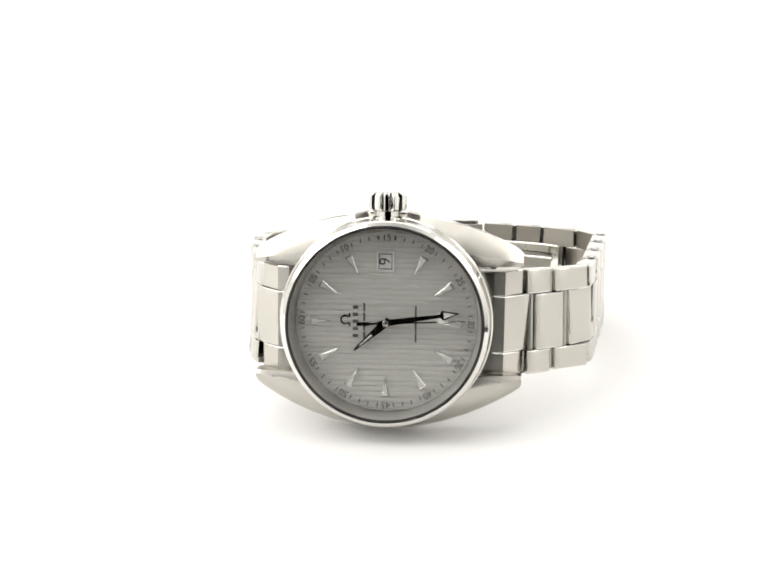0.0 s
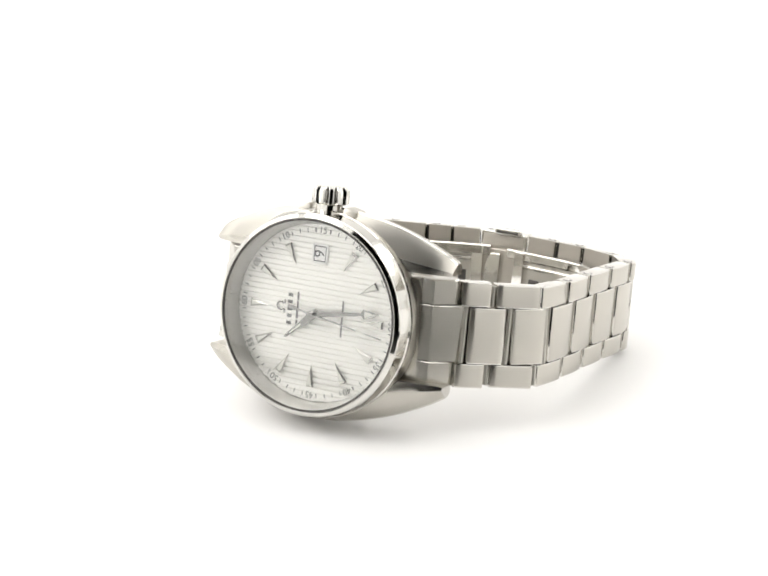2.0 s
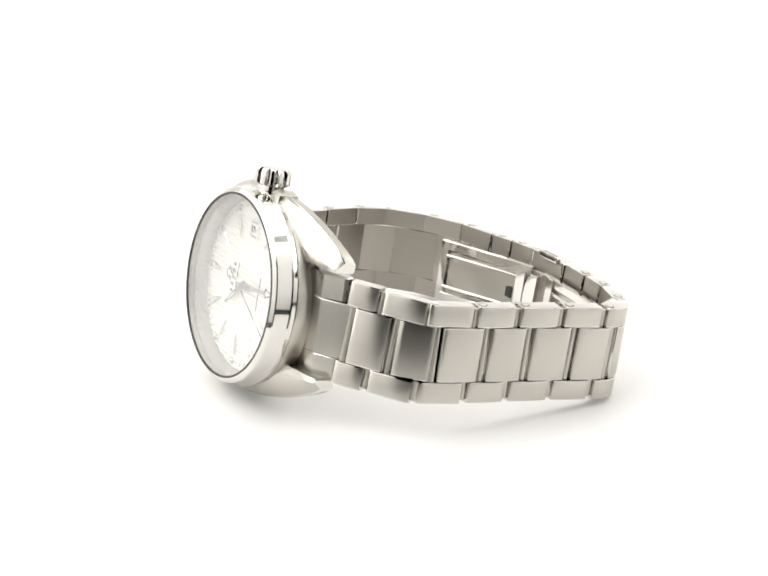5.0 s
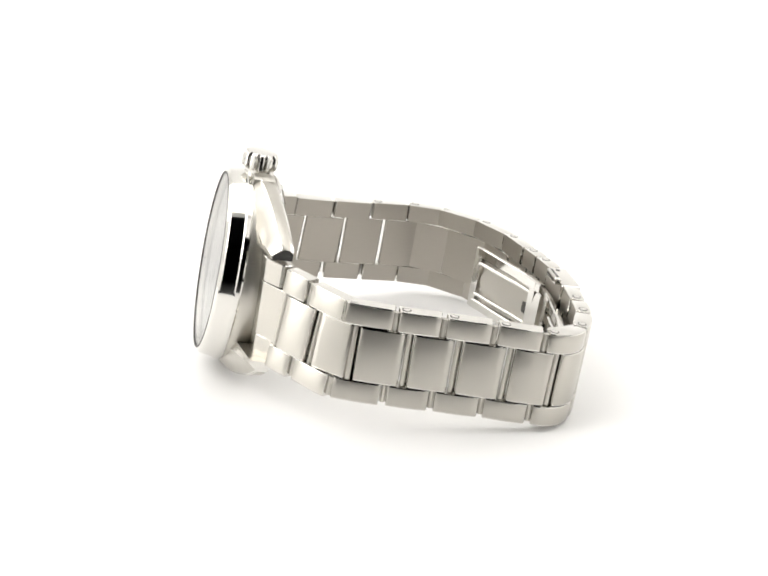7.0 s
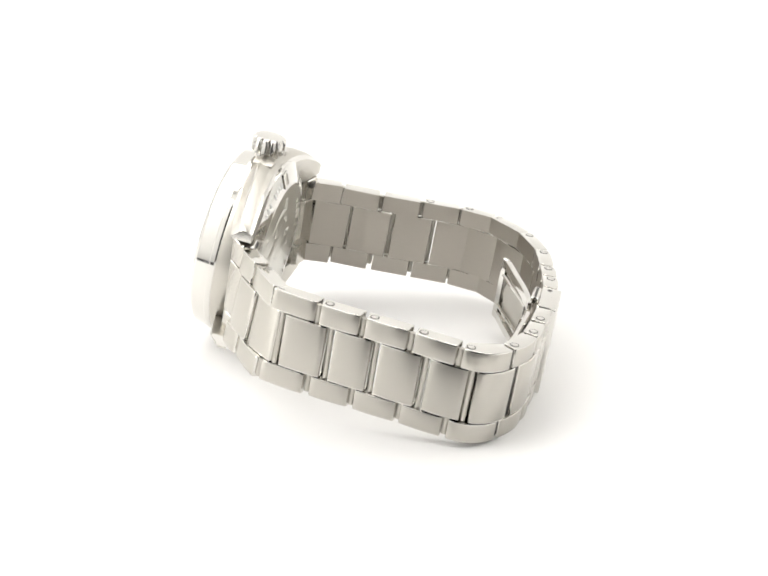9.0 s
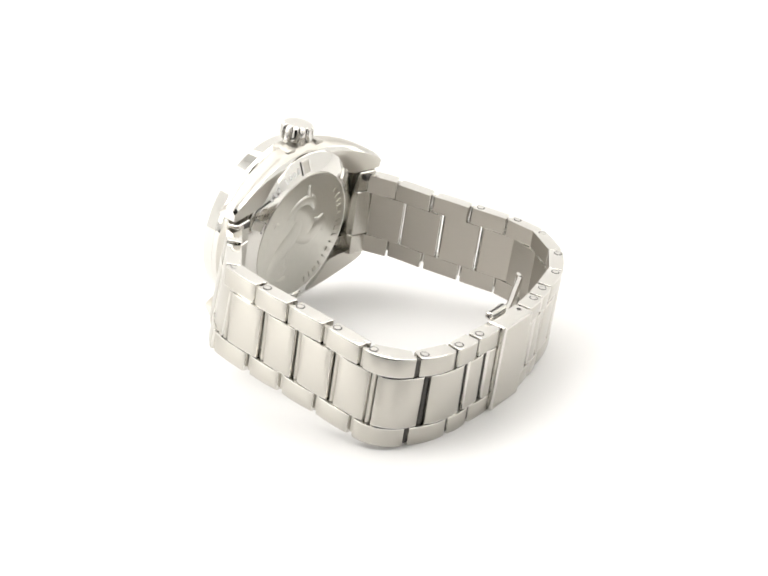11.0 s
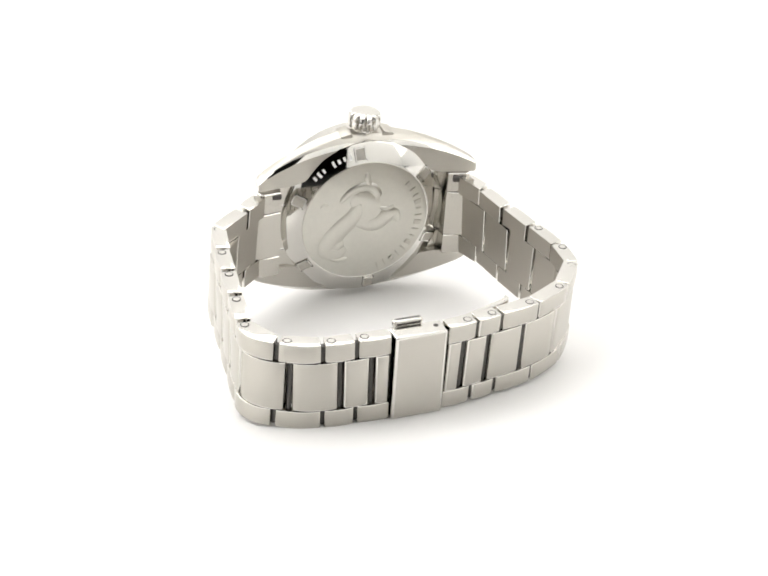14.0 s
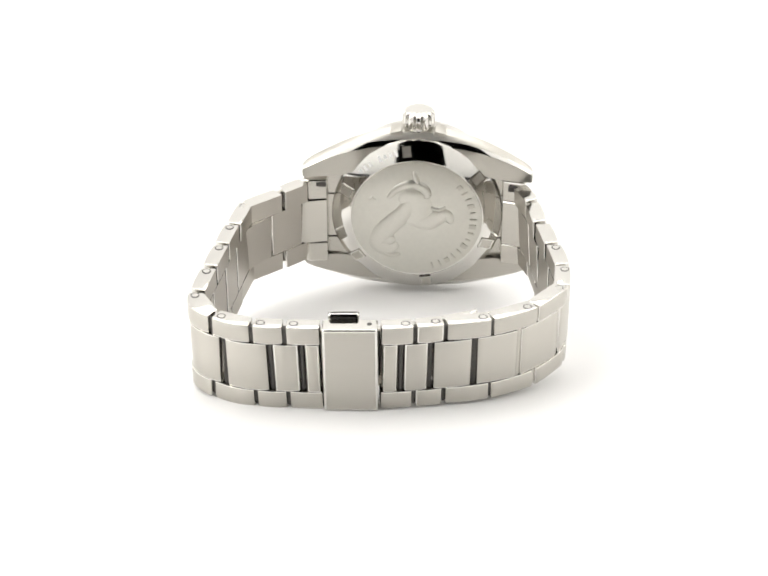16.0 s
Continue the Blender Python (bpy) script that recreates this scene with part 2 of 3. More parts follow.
TICK = None
for minute in range(60):
    if minute % 5 == 0 or minute % 5 in (1, 4) and minute not in (14, 16):
        continue
    if TICK is None:
        TICK = part("minute_tick", box(0.17, 0.02, 0.75), GREY_INK, dial, "", on_dial(minute, 15.3, -2.325), smooth=False).data
    else:
        part("minute_tick", TICK, None, dial, "", on_dial(minute, 15.3, -2.325))
for k in range(1, 13):
    word = "%02d" % (5 * k)
    part("minute_numeral", text_mesh(word, 1.7, GREY_INK), None, dial, "", on_dial(5 * k, 15.25, -2.33) @ pose(0, 0, 0, 90))
    for side in (-1.45, 1.45):
        m = on_dial(5 * k, 0, -2.33) @ mmat(Matrix.Rotation(radians(side / 15.3 * 57.3), 4, "Y")) @ mmat(Matrix.Translation((0, 0, 15.25)))
        part("minute_tick", TICK, None, dial, "", m)

# date window by three o'clock
frame_bm = join(box(3.3, 0.35, 0.42, 0.06, 1, Matrix.Translation((0, 0, 1.65))), box(3.3, 0.35, 0.42, 0.06, 1, Matrix.Translation((0, 0, -1.65))),
                box(0.42, 0.35, 3.7, 0.06, 1, Matrix.Translation((1.45, 0, 0))), box(0.42, 0.35, 3.7, 0.06, 1, Matrix.Translation((-1.45, 0, 0))))
date = part("date_window", frame_bm, [WHITE, WHITE], dial, "white framed date window", mmat(Matrix.Translation((-0.2, -2.35, 11.0))))
part("date_opening", box(2.6, 0.04, 3.0), INK, date, "", mmat(Matrix.Translation((0, -0.02, 0))))
part("date_disc", box(2.15, 0.04, 2.5), WHITE, date, "", mmat(Matrix.Translation((0, -0.06, 0))))
part("date_numeral", text_mesh("9", 2.9, INK, 0.02), None, date, "", mmat(Matrix.Translation((0, -0.12, 0)) @ Matrix.Rotation(radians(-90), 4, "Y")) @ pose(0, 0, 0, 90))


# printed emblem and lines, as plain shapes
def bars(name, x, z0, z1, h, mat, y=-2.33):
    return part(name, box(h, 0.02, z1 - z0), mat, dial, "", mmat(Matrix.Translation((x, y, (z0 + z1) / 2))), smooth=False)


def emblem():
    """A horseshoe arc with two feet, its opening away from twelve."""
    bm = bmesh.new()
    inner, outer = [], []
    for k in range(25):
        a = radians(-140 + 280 * k / 24)
        ca, sa = math.cos(a), math.sin(a)
        inner.append(bm.verts.new((-0.62 * ca, 0, 0.62 * sa)))
        outer.append(bm.verts.new((-0.9 * ca, 0, 0.9 * sa)))
    for k in range(24):
        bm.faces.new((inner[k], inner[k + 1], outer[k + 1], outer[k]))
    r = bmesh.ops.extrude_face_region(bm, geom=list(bm.faces))
    bmesh.ops.translate(bm, vec=(0, -0.12, 0), verts=[v for v in r["geom"] if isinstance(v, bmesh.types.BMVert)])
    out = join(bm, box(0.28, 0.12, 0.75, 0, 1, Matrix.Translation((0.78, -0.06, 0.85))), box(0.28, 0.12, 0.75, 0, 1, Matrix.Translation((0.78, -0.06, -0.85))))
    return out


part("emblem", emblem(), HANDM, dial, "polished applied emblem", mmat(Matrix.Translation((-7.4, -2.32, 0.3))))
for k in range(5):
    z = -2.6 + 1.3 * k
    bars("print_bar", -5.55, z - 0.3, z + 0.3, 1.0, GREY_INK)
for k in range(4):
    z = -2.6 + 1.75 * k
    bars("print_bar", -3.95, z - 0.75, z + 0.75, 0.4, GREY_INK)
bars("print_bar", 5.35, 0.5, 3.1, 0.32, GREY_INK)
bars("print_bar", 5.35, -3.6, 0.1, 0.32, GREY_INK)


# hour, minute and seconds pointer
def pointer(outline, y0, y1):
    return prism(outline, y0, y1)


TIMES = (53.0, 28.55, 29.55)
hour_p = part("hour_hand", pointer([(-0.75, 0.8), (-0.22, 7.4), (0, 7.9), (0.22, 7.4), (0.75, 0.8), (0.6, -0.9), (-0.6, -0.9)], -3.0, -3.2), HANDM,
              watch, "polished steel hour hand", H @ on_dial(TIMES[0], 0, 0), smooth=False)
part("lume", pointer([(-0.2, 3.4), (-0.08, 6.4), (0.08, 6.4), (0.2, 3.4)], -3.2, -3.23), LUME, hour_p, "", smooth=False)
min_p = part("minute_hand", pointer([(-0.6, 0), (-0.28, 9.9), (-0.95, 10.3), (0, 13.5), (0.95, 10.3), (0.28, 9.9), (0.6, 0), (0.5, -1.4), (-0.5, -1.4)], -3.5, -3.65), HANDM,
             watch, "polished steel minute hand with arrow tip", H @ on_dial(TIMES[1], 0, 0), smooth=False)
part("lume", pointer([(-0.6, 10.55), (0, 12.7), (0.6, 10.55)], -3.65, -3.68), LUME, min_p, "", smooth=False)
sec_p = part("seconds_hand", pointer([(-0.14, 0), (-0.1, 14.4), (0.1, 14.4), (0.14, 0), (0.2, -2.8), (0.32, -3.0), (0.32, -5.2), (-0.32, -5.2), (-0.32, -3.0), (-0.2, -2.8)], -3.9, -4.0), HANDM,
             watch, "thin polished seconds hand with lume tip", H @ on_dial(TIMES[2], 0, 0), smooth=False)
part("lume", pointer([(-0.5, 9.3), (0, 11.6), (0.5, 9.3)], -3.88, -4.03), LUME, sec_p, "", smooth=False)
part("centre_cap", lathe([(0.01, -2.3), (0.6, -2.35), (0.6, -4.1), (0.4, -4.25), (0.01, -4.3)], 24), HANDM, watch, "", H)


def crown_body():
    bm = bmesh.new()
    seg = 144
    rings = []
    for r, z, flute in [(2.5, 19.2, 0), (2.5, 20.2, 0), (3.1, 20.3, 1), (3.5, 20.6, 1), (3.5, 22.9, 1), (3.25, 23.4, 1), (2.9, 23.6, 0), (1.6, 23.75, 0), (0.01, 23.8, 0)]:
        ring = []
        for k in range(seg):
            a = 2 * math.pi * k / seg
            rr = r - 0.6 * (0.5 - 0.5 * math.cos(12 * a)) ** 4 * flute
            ring.append(bm.verts.new((rr * math.cos(a), rr * math.sin(a), z)))
        rings.append(ring)
    for a, b in zip(rings, rings[1:]):
        for k in range(seg):
            bm.faces.new((a[k], a[(k + 1) % seg], b[(k + 1) % seg], b[k]))
    bm.faces.new(rings[0])
    return bm


part("crown", crown_body(), POLISHED, watch, "fluted polished steel crown", H @ mmat(Matrix.Translation((0, -0.7, -0.2))))
for side in (-1, 1):
    part("crown_guard", box(2.6, 4.2, 1.6, 0.35, 2, Matrix.Translation((side * 4.6, 0.2, 18.9)) @ Matrix.Rotation(radians(side * 14), 4, "Y")), [SATIN, SATIN], watch, "", H)


def smooth_line(pts, n=24):
    out = []
    for i in range(len(pts) - 1):
        p0, p1, p2, p3 = (Vector(pts[max(0, min(len(pts) - 1, j))]) for j in (i - 1, i, i + 1, i + 2))
        for k in range(n):
            t = k / n
            out.append(0.5 * (2 * p1 + (p2 - p0) * t + (2 * p0 - 5 * p1 + 4 * p2 - p3) * t * t + (3 * p1 - p0 - 3 * p2 + p3) * t ** 3))
    out.append(Vector(pts[-1]))
    return out


# screwed case back with notches round its bevel
back = part("case_back", lathe([(18.5, 3.2), (18.5, 3.7), (18.2, 4.0), (14.7, 5.3), (14.5, 5.4), (14.3, 5.3), (0.01, 5.3)], 160), [POLISHED], watch,
            "polished steel case back with raised centre medallion", H)
part("medallion", lathe([(14.2, 5.25), (14.2, 5.4), (14.0, 5.45), (0.01, 5.45)], 120), [MEDAL], back, "satin medallion with embossed relief")


def relief(points, width, height):
    """A raised rounded ridge on the medallion along (x, z) points."""
    bm = bmesh.new()
    line = smooth_line(points, 8)
    rows = []
    for i, p in enumerate(line):
        q = line[min(i + 1, len(line) - 1)] - line[max(i - 1, 0)]
        q = Vector((-q.y, q.x)).normalized()
        taper = max(0.15, math.sin(math.pi * (i + 0.6) / (len(line) + 0.2)) ** 0.5)
        row = []
        for u, v in ((-1, 0), (-0.75, 0.6), (-0.3, 0.95), (0.3, 0.95), (0.75, 0.6), (1, 0)):
            w = p + q * (u * width * taper)
            row.append(bm.verts.new((w.x, 5.43 + 1.1 * v * height * taper, w.y)))
        rows.append(row)
    for a, b in zip(rows, rows[1:]):
        for k in range(5):
            bm.faces.new((a[k], a[k + 1], b[k + 1], b[k]))
    bm.faces.new(rows[0]), bm.faces.new(rows[-1])
    return part("relief", bm, [MEDAL], back)


relief([(6.2, 5.2), (4.0, 7.6), (1.2, 8.6), (-1.2, 8.0), (-2.2, 6.2), (-1.0, 5.4)], 1.2, 0.4)
relief([(-0.6, 8.2), (0.3, 10.3), (0.6, 12.0)], 0.7, 0.4)
relief([(-0.5, 6.2), (1.5, 4.0), (3.0, 1.2), (5.6, -1.5), (7.6, -4.2), (8.2, -6.6), (6.0, -7.8), (4.0, -6.4)], 2.3, 0.35)
relief([(2.5, 1.4), (0.2, -0.5), (-2.6, -0.8), (-4.6, 0.6), (-6.4, 1.2), (-7.6, -0.8)], 1.9, 0.3)
relief([(3.6, 4.2), (1.4, 5.2), (-0.6, 3.6), (-0.2, 0.8), (2.2, -0.6)], 2.8, 0.3)
relief([(9.0, -3.0), (7.0, -5.4), (4.6, -5.2)], 1.6, 0.25)
relief([(-3.0, 3.2), (-4.6, 2.6), (-6.2, 3.4)], 0.6, 0.3)
relief([(7.6, -8.6), (5.4, -9.4), (3.4, -9.0)], 0.7, 0.3)
relief([(10.4, 4.4), (9.6, 5.2), (8.8, 4.6)], 0.35, 0.2)
# engraved line of writing round the medallion and on the bevel, as bars
for k in range(15):
    m = mmat(Matrix.Rotation(radians(-48 - 8.2 * k), 4, "Y") @ Matrix.Translation((0, 5.45, 12.3)))
    part("letter_bar", box(0.3 if k % 3 else 1.0, 0.4, 1.5 if k % 4 else 1.1, 0, 1), SATIN, back, "", m, smooth=False)
for k in range(8):
    if k == 4:
        continue
    m = mmat(Matrix.Rotation(radians(16 + 4.4 * k), 4, "Y") @ Matrix.Translation((0, 4.72, 16.4)) @ Matrix.Rotation(radians(20.4), 4, "X"))
    part("letter_bar", box(0.6, 0.08, 1.0 if k % 3 else 1.4, 0, 1), WHITE, back, "", m, smooth=False)
NOTCH = None
for k in range(6):
    m = mmat(Matrix.Rotation(radians(60 * k + 8), 4, "Y") @ Matrix.Translation((0, 4.66, 16.4)) @ Matrix.Rotation(radians(20.4), 4, "X"))
    if NOTCH is None:
        well = box(1.9, 0.3, 2.4)
        for f in well.faces:
            f.material_index = 1
        b = join(well, *(box(0.3, 0.5, 3.0, 0, 1, Matrix.Translation((x, 0, 0))) for x in (-1.1, 1.1)), *(box(2.5, 0.5, 0.3, 0, 1, Matrix.Translation((0, 0, z))) for z in (-1.35, 1.35)))
        NOTCH = part("notch", b, [POLISHED, SATIN], back, "", m, smooth=False).data
    else:
        part("notch", NOTCH, None, back, "", m)


# ---- bracelet ----
OUTER = [(18.5, 1.8), (22.6, 2.6), (26.4, 4.4), (29.7, 7.6), (33.32, 10.4), (36.71, 13.2), (37.74, 15.5), (38.2, 18.2), (38.65, 22.4), (39.35, 27.1), (39.95, 32), (40.75, 37.8), (41.55, 43.5), (42.25, 49.1), (42.55, 52.6), (41.45, 56), (38.75, 58.8), (35.55, 60.5), (31.75, 62.1), (26.9, 63.05), (20.7, 63.45), (15.7, 63.75), (10.7, 63.85), (5.6, 63.55), (-0.95, 62.6), (-7.15, 61.2), (-15.15, 59.3), (-21.75, 56.1), (-25.95, 52.5), (-28.5, 49.2), (-30.9, 45.3), (-31.5, 40.8), (-30.3, 32), (-28.8, 23.5), (-27.44, 14.4), (-26.36, 8.5), (-24.8, 5.1), (-22.1, 2.9), (-18.5, 2.2)]
SAG = [(0, -0.9), (20, -1.6), (34, -1.8), (54, -1.6), (70, -1.8), (78, -1.9), (92, -1.5), (104, -1.2), (125, -1.6), (150, -1.9), (178, -1.7), (205, -1.0)]


LINE = smooth_line(OUTER)
ARC = [0.0]
for p, q in zip(LINE, LINE[1:]):
    ARC.append(ARC[-1] + (q - p).length)
LENGTH = ARC[-1]


def sag(s):
    s = s / LENGTH * 205
    return float(np.interp(s, [a for a, _ in SAG], [b for _, b in SAG]))


def along(s):
    """The place of the bracelet's outer face at arc length s, in millimetres."""
    x = float(np.interp(s, ARC, [p.x for p in LINE]))
    y = float(np.interp(s, ARC, [p.y for p in LINE]))
    return Vector((x, y, sag(s)))


def nearest(x, y):
    return ARC[min(range(len(LINE)), key=lambda i: (LINE[i] - Vector((x, y))).length)]


def seat_on(s0, s1, deep, z):
    """The pose of a link between two arc lengths: x along, y out of the bracelet, z up."""
    a, b = along(s0), along(s1)
    ux = (b - a).normalized()
    uz = Vector((0, 0, 1))
    uy = uz.cross(ux).normalized()
    uz = ux.cross(uy)
    # next to the case the links lean back with it
    end = min(s0 + s1, 2 * LENGTH - s0 - s1) / 2
    lean = radians(4.5) * max(0.0, min(1.0, (31 - end) / 9))
    uy, uz = uy * math.cos(lean) - uz * math.sin(lean), uz * math.cos(lean) + uy * math.sin(lean)
    # the outward side is to the right of the way from six to twelve
    mid = (a + b) / 2 + uy * deep + uz * z
    m = Matrix((ux, uy, uz)).transposed().to_4x4()
    m.translation = mid
    return m, (b - a).length


THICK = 3.1
SIDE_A = [(24.6, 3.6), (29.5, 8), (36.13, 14.2), (38.65, 23.3), (39.85, 32), (40.85, 41.1), (41.45, 50.3), (37.05, 58.9), (29.2, 62.65), (23.1, 63.25), (16.1, 63.75)]
SIDE_B = [(5.5, 63.55), (-0.85, 62.6), (-6.55, 61.3), (-15.55, 59.3), (-24.45, 54.7), (-31.2, 46.6), (-31.1, 38), (-30.1, 29.2), (-28.9, 20.4), (-27.59, 11.5), (-24.6, 4.7)]
MID_A = [(26.1, 4.3), (32.13, 10.3), (36.8, 16.7), (39.25, 26.3), (40.25, 35.2), (41.15, 44.6), (41.15, 53.1), (35.05, 60.4), (26, 62.95), (20, 63.55)]
MID_B = [(1.7, 62.8), (-3.9, 61.9), (-12.2, 60.1), (-21.05, 57.1), (-29.8, 49.6), (-31.4, 40.8), (-30.5, 32.2), (-29.3, 23.4), (-28.14, 14.4), (-25.6, 6)]


def finish(bm):
    """Brushed outside, polished ends, plain inside."""
    for f in bm.faces:
        if f.material_index == 0:
            if abs(f.normal.z) > 0.9 or abs(f.normal.x) > 0.9:
                f.material_index = 1
            elif f.normal.y > 0.9:
                f.material_index = 2
    return bm


def link_body(length, thick, tall, crown=0.22, bevel=0.22, skirt=0.0):
    """A link: slightly crowned outside along its length, flat inside, with rounded rims."""
    bm = bmesh.new()
    half = length / 2
    pts = [(-half, -thick / 2 + crown + 0.35), (-half + 0.12, -thick / 2 + crown + 0.08)]
    for k in range(-4, 5):
        x = k / 4 * (half - 0.35)
        pts.append((x, -thick / 2 + crown * (x / half) ** 2))
    pts += [(half - 0.12, -thick / 2 + crown + 0.08), (half, -thick / 2 + crown + 0.35), (half, thick / 2 - 0.8), (half + skirt, thick / 2 - 0.7), (half + skirt, thick / 2 - 0.12), (half + skirt - 0.12, thick / 2),
            (-half - skirt + 0.12, thick / 2), (-half - skirt, thick / 2 - 0.12), (-half - skirt, thick / 2 - 0.7), (-half, thick / 2 - 0.8)]
    a = [bm.verts.new((x, y, -tall / 2)) for x, y in pts]
    b = [bm.verts.new((x, y, tall / 2)) for x, y in pts]
    n = len(pts)
    bm.faces.new(a), bm.faces.new(b[::-1])
    for k in range(n):
        bm.faces.new((a[k], b[k], b[(k + 1) % n], a[(k + 1) % n]))
    bmesh.ops.recalc_face_normals(bm, faces=bm.faces)
    rim = [e for e in bm.edges if abs(e.verts[0].co.z - e.verts[1].co.z) < 0.01 and min(v.co.y for v in e.verts) < thick / 2 - 0.5]
    bmesh.ops.bevel(bm, geom=rim, offset=bevel, segments=2, profile=0.6, affect="EDGES", material=1)
    bm.normal_update()
    for f in bm.faces:
        if abs(f.normal.z) > 0.9 or abs(f.normal.x) > 0.5:
            f.material_index = 1
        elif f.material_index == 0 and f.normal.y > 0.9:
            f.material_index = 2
    return bm


def link(name, s0, s1, z0, z1, gap, deep=THICK / 2, thick=THICK):
    m, length = seat_on(s0, s1, deep, (z0 + z1) / 2)
    skirt = gap / 2 - (0.62 if m.translation.x < -22 and m.translation.y > 34 else 0.4)
    if m.translation.x > 22 and m.translation.y > 50:
        # the links at the sharp bend are curved
        bm = link_body(s1 - s0 - gap, thick, z1 - z0, skirt=skirt)
        for v in bm.verts:
            s = (s0 + s1) / 2 + v.co.x
            at, _ = seat_on(s - 0.5, s + 0.5, deep + v.co.y, (z0 + z1) / 2 + v.co.z)
            v.co = at.translation
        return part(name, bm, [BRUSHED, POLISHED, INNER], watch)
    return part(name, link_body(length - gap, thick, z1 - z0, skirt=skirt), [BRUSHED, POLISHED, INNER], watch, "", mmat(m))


def bar(s, z0, z1, r=0.5):
    m, _ = seat_on(s - 0.3, s + 0.3, THICK * 0.36, (z0 + z1) / 2)
    bm = bmesh.new()
    bmesh.ops.create_cone(bm, cap_ends=True, segments=12, radius1=r, radius2=r, depth=z1 - z0)
    # bars by the clasp are darkened to paint the shade in their slots
    return part("hinge_bar", bm, GAP if m.translation.y > 58 else SATIN, watch, "", mmat(m))


def half_width(s):
    return float(np.interp(s / LENGTH, [0, 0.12, 0.4, 0.6, 0.88, 1], [9.95, 9.3, 9.0, 8.9, 8.85, 9.8]))


for row in (SIDE_A, SIDE_B):
    ss = [nearest(*p) for p in row]
    for a, b in zip(ss, ss[1:]):
        w = half_width((a + b) / 2)
        for z0, z1 in ((5.25, w), (-w, -5.25)):
            link("side_link", a, b, z0, z1, 0.6 if along(a).y > 55 else 1.1)
    for s in ss[1:-1]:
        w = half_width(s)
        bar(s, 5.3, w - 0.5), bar(s, -w + 0.5, -5.3)
for row in (MID_A, MID_B):
    ss = [nearest(*p) for p in row]
    for a, b in zip(ss, ss[1:]):
        link("centre_link", a, b, -5.15, 5.15, 1.15 if along(a).y > 55 else 1.7)
    for s in ss:
        bar(s, -5.1, 5.1)
# the bridges that end the bracelet at the clasp
sa, sb = nearest(20.1, 63.2), nearest(16.2, 63.4)
link("end_bridge", sa + 0.5, sb - 0.2, -5.2, 5.2, 0.3)
sa, sb = nearest(5.3, 63.3), nearest(1.7, 62.8)
link("end_bridge", sa + 0.2, sb - 0.5, -5.2, 5.2, 0.3)

# end links between the lugs: curved outside, three rows divided by seams
def end_piece(points, z0, z1):
    bm = bmesh.new()
    a = [bm.verts.new((x, y, z0)) for x, y in points]
    b = [bm.verts.new((x, y, z1)) for x, y in points]
    n = len(points)
    bm.faces.new(a), bm.faces.new(b[::-1])
    for k in range(n):
        bm.faces.new((a[k], b[k], b[(k + 1) % n], a[(k + 1) % n]))
    bmesh.ops.bevel(bm, geom=[e for e in bm.edges if abs(e.verts[0].co.z - e.verts[1].co.z) < 0.01], offset=0.18, segments=1, affect="EDGES", material=1)
    return bm


END_SIDE = [(14.5, 1.0), (18.6, 1.1), (20.7, 1.45), (23.8, 3.3), (24.0, 3.8), (23.6, 5.2), (22.8, 5.8), (19.0, 5.8), (19.0, 3.0), (14.5, 3.0)]
END_MID = [(14.5, 1.0), (18.6, 1.1), (20.7, 1.45), (24.2, 3.45), (25.2, 4.1), (25.2, 4.6), (24.6, 5.6), (23.6, 6.0), (19.0, 5.8), (19.0, 3.0), (14.5, 3.0)]
for sx in (1, -1):
    ramp = 0.55 if sx < 0 else 0.25
    for pts, z0, z1 in ((END_SIDE, 5.3, 9.9), (END_SIDE, -9.9, -5.3), (END_MID, -5.22, 5.22)):
        part("end_link", end_piece([(sx * x, y + ramp * max(0, x - 21)) for x, y in pts], z0 - 1.2, z1 - 1.2), [FACET, POLISHED], watch, smooth=False)

# clasp cover with its pusher, and the folding blades inside
s0, s1 = nearest(16, 63.4), nearest(5.8, 63.2)
m, length = seat_on(s0, s1, THICK / 2 - 0.2, 0)
clasp = part("clasp", finish(box(length, THICK + 0.9, 18.0, 0.5, 3)), [BRUSHED, POLISHED, INNER], watch, "brushed steel folding clasp", mmat(m))
for z in (9.15, -9.15):
    part("pusher", box(5.8, 1.5, 1.5, 0.5, 3), [GAP, POLISHED], clasp, "dark steel pusher with polished rim", mmat(Matrix.Translation((-1.2, 2.6, z + 0.15 * (z > 0) + 0.4 * (z < 0)))))
# no real hole: a dark disc paints the shade inside it
part("pin_hole_shade", lathe([(0.01, 8.96), (0.5, 8.96), (0.5, 9.03), (0.01, 9.03)], 16, "z"), GAP, clasp, "", mmat(Matrix.Translation((3.6, 0.3, 0))))


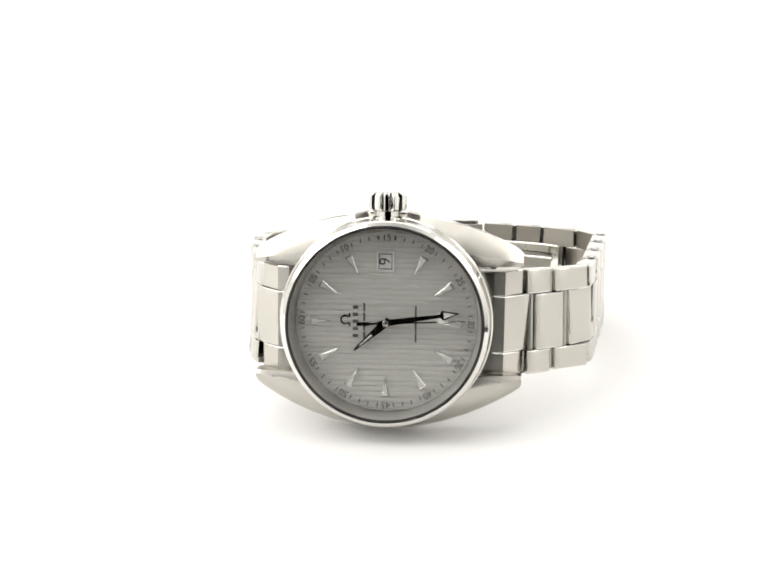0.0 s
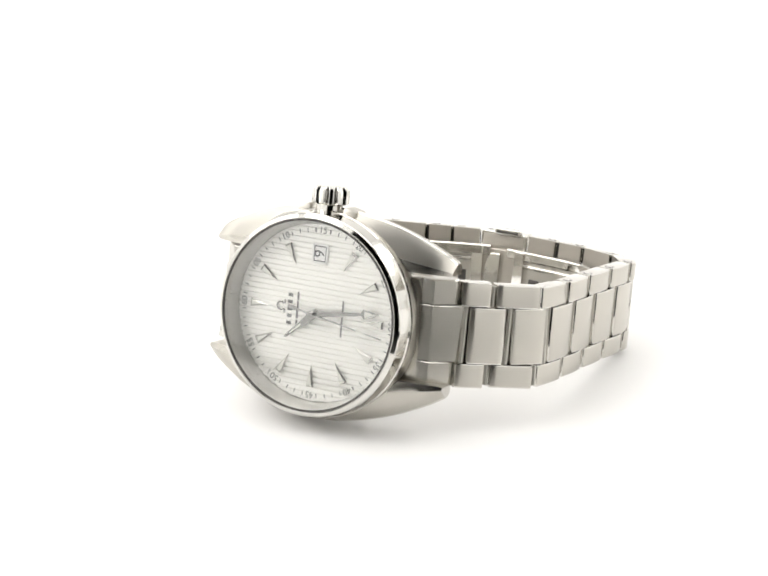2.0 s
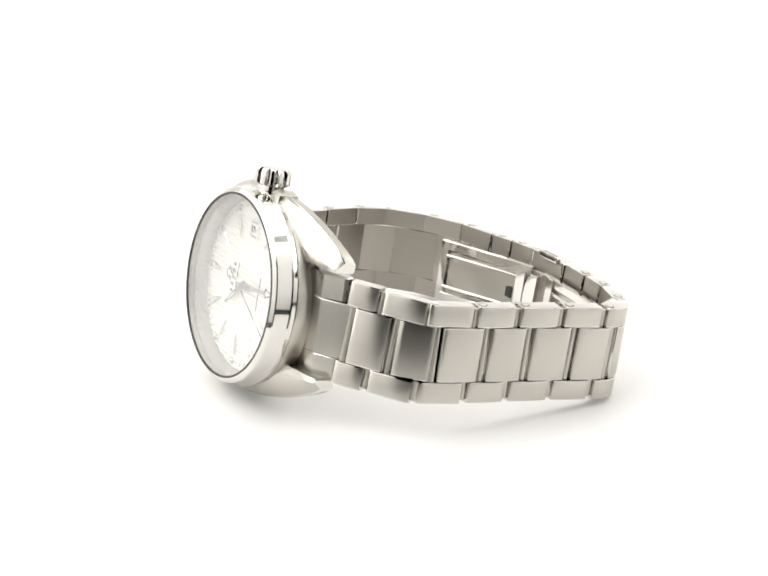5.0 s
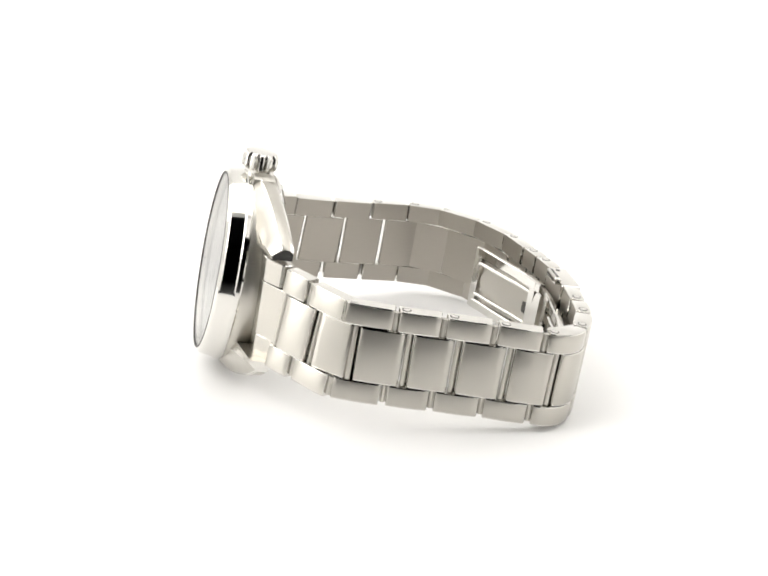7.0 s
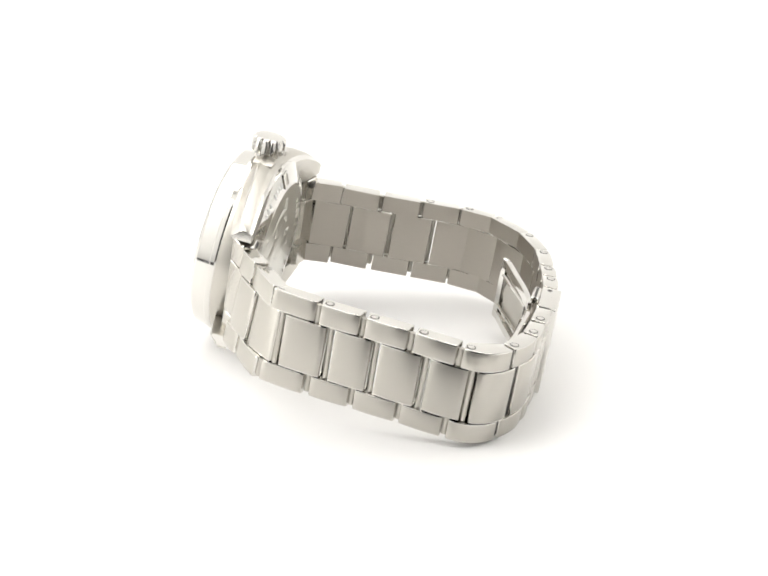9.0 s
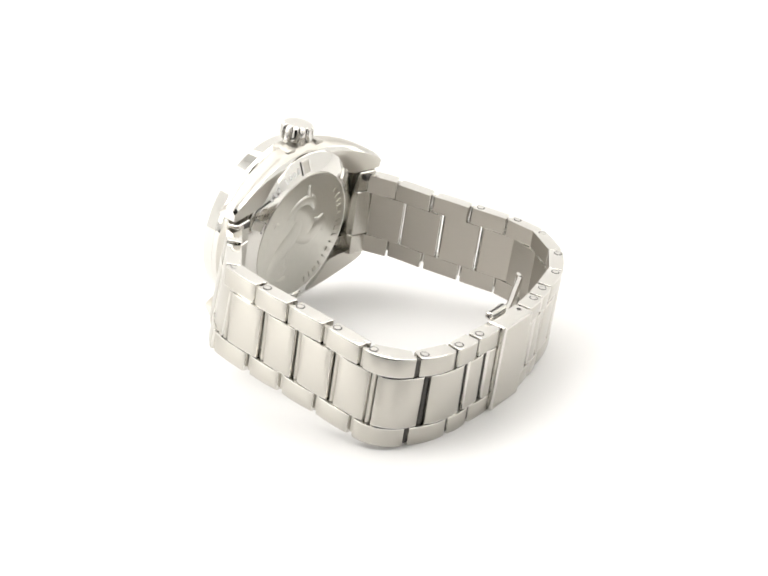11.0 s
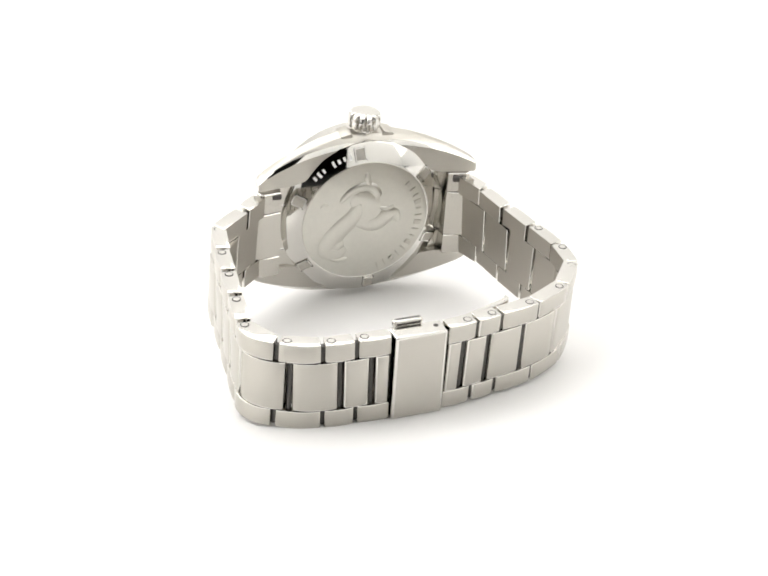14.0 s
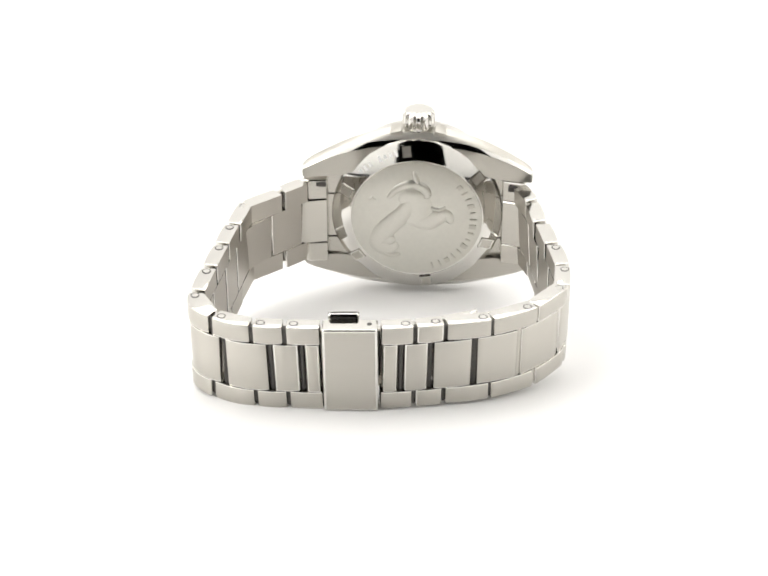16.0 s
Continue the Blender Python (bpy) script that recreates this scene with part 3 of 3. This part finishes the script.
def strip(name, s0, s1, d0, d1, z0, z1, thick, mats, n=14, round_end=0.0):
    """A curved blade that follows the bracelet inside, from depth d0 to d1."""
    bm = bmesh.new()
    rows = []
    for i in range(n + 1):
        f = i / n
        s = s0 + (s1 - s0) * f
        m, _ = seat_on(s - 0.4, s + 0.4, 0, 0)
        d = d0 + (d1 - d0) * f
        e = 0.25
        u = max(0.0, (f - 1 + round_end) / round_end) if round_end else 0.0
        k = math.sqrt(max(0.02, 1 - u * u))
        mid, half = (z0 + z1) / 2, (z1 - z0) / 2
        b0, b1 = mid - half * k, mid + half * k
        row = [(d, b0 + e), (d + e, b0), (d + thick - e, b0), (d + thick, b0 + e), (d + thick, b1 - e), (d + thick - e, b1), (d + e, b1), (d, b1 - e)]
        rows.append([bm.verts.new(m @ Vector((0, y, z))) for y, z in row])
    for a, b in zip(rows, rows[1:]):
        for k in range(8):
            bm.faces.new((a[k], a[(k + 1) % 8], b[(k + 1) % 8], b[k]))
    bm.faces.new(rows[0]), bm.faces.new(rows[-1])
    return part(name, bm, mats, watch)


sB0, sB1 = nearest(4.8, 63.2), nearest(-14.8, 59.2)
strip("blade", sB0 + 0.3, sB1 - 2.0, 3.9, 7.4, -5.2, 4.0, 0.9, SATIN, 24, round_end=0.45)
strip("blade_rail", sB0 - 4, sB1, 4.2, 8.0, 3.9, 6.1, 1.2, POLISHED)
strip("blade_rail", sB0 - 4, sB1, 4.2, 8.0, -7.2, -5.2, 1.2, POLISHED)
strip("blade_rail", sB0, sB1 - 1.5, 4.6, 8.3, 2.4, 3.2, 0.9, POLISHED)
strip("blade_rail", sB0, sB1 - 1.5, 4.6, 8.3, -4.4, -3.6, 0.9, POLISHED)
strip("blade_end", sB1 - 1.6, sB1 + 0.6, 7.8, 8.4, -7.0, 6.2, 1.0, POLISHED, 3)
strip("blade_end", sB0 - 2.2, sB0 + 0.3, 4.4, 4.6, -7.0, 6.0, 1.3, POLISHED, 3)
strip("catch", nearest(3.3, 63), nearest(0.6, 62.6), 4.5, 4.5, -2.4, 0.2, 0.9, GAP, 3)
sA0, sA1 = nearest(16.7, 63.3), nearest(34.5, 60.9)
strip("blade", sA0 - 0.3, sA1 - 2.0, 3.9, 4.6, -5.2, 4.0, 0.9, SATIN, 24, round_end=0.45)
strip("blade_rail", sA0 + 4, sA1, 4.2, 4.8, 3.9, 5.9, 1.2, POLISHED)
strip("blade_rail", sA0 + 4, sA1, 4.2, 4.8, -7.0, -5.2, 1.2, POLISHED)
strip("blade_rail", sA0, sA1 + 1.5, 4.6, 5.1, 2.3, 3.1, 0.9, POLISHED)
strip("blade_end", sA1 + 1.6, sA1 - 0.6, 4.7, 5.0, -6.8, 5.8, 1.0, POLISHED, 3)
strip("blade_end", sA0 + 2.0, sA0 - 0.3, 4.4, 4.6, -6.8, 5.8, 1.3, POLISHED, 3)
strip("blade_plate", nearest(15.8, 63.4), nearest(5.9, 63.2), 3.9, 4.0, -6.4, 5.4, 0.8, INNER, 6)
strip("tongue", nearest(11.1, 63.5), nearest(7.9, 63.4), 4.7, 5.1, -6.0, 4.6, 1.0, POLISHED, 12, round_end=0.5)
strip("catch", nearest(20.6, 63.1), nearest(18.5, 63.3), 4.5, 4.5, -2.4, 0.2, 0.9, GAP, 3)

# pins that show on the edges of the side links
PIN = None
for row, step in ((SIDE_A[2:], 1.7), (SIDE_B[:9], -1.7)):
    for p in row[:-1] if step > 0 else row[1:]:
        s = nearest(*p) + step
        m, _ = seat_on(s - 0.3, s + 0.3, THICK * 0.5, half_width(s))
        if PIN is None:
            ring = lathe([(0.68, -0.2), (0.86, -0.2), (0.86, 0.03), (0.68, 0.03)], 18, "z", close=True)
            for f in ring.faces:
                f.material_index = 1
            PIN = part("pin", join(lathe([(0.01, -0.2), (0.66, -0.2), (0.66, 0.05), (0.01, 0.08)], 18, "z"), ring), [POLISHED, GAP], watch, "", mmat(m)).data
        else:
            part("pin", PIN, None, watch, "", mmat(m))

# dark blocks paint the shade in the spring bar sockets behind the end links
for sx in (1, -1):
    for z in (9.3, -9.3):
        part("socket_shade", box(2.2, 1.0, 1.3, 0.2, 1, Matrix.Translation((sx * 20.6, 5.6, z * 0.95 - 0.4))), [GAP, GAP], watch, "", H)


# ---- what moves ----
def motions():
    rows = []
    for k in range(33):
        t = 0.5 * k
        rows.append((t, pose(0, 0, 0, 0, 0, turn(t)) @ REST))
    walk(watch, rows)
    ticks = []
    for k in range(33):
        t = 0.5 * k
        ticks.append((t, H @ on_dial(TIMES[2] + t, 0, 0)))
    walk(sec_p, ticks)


motions()
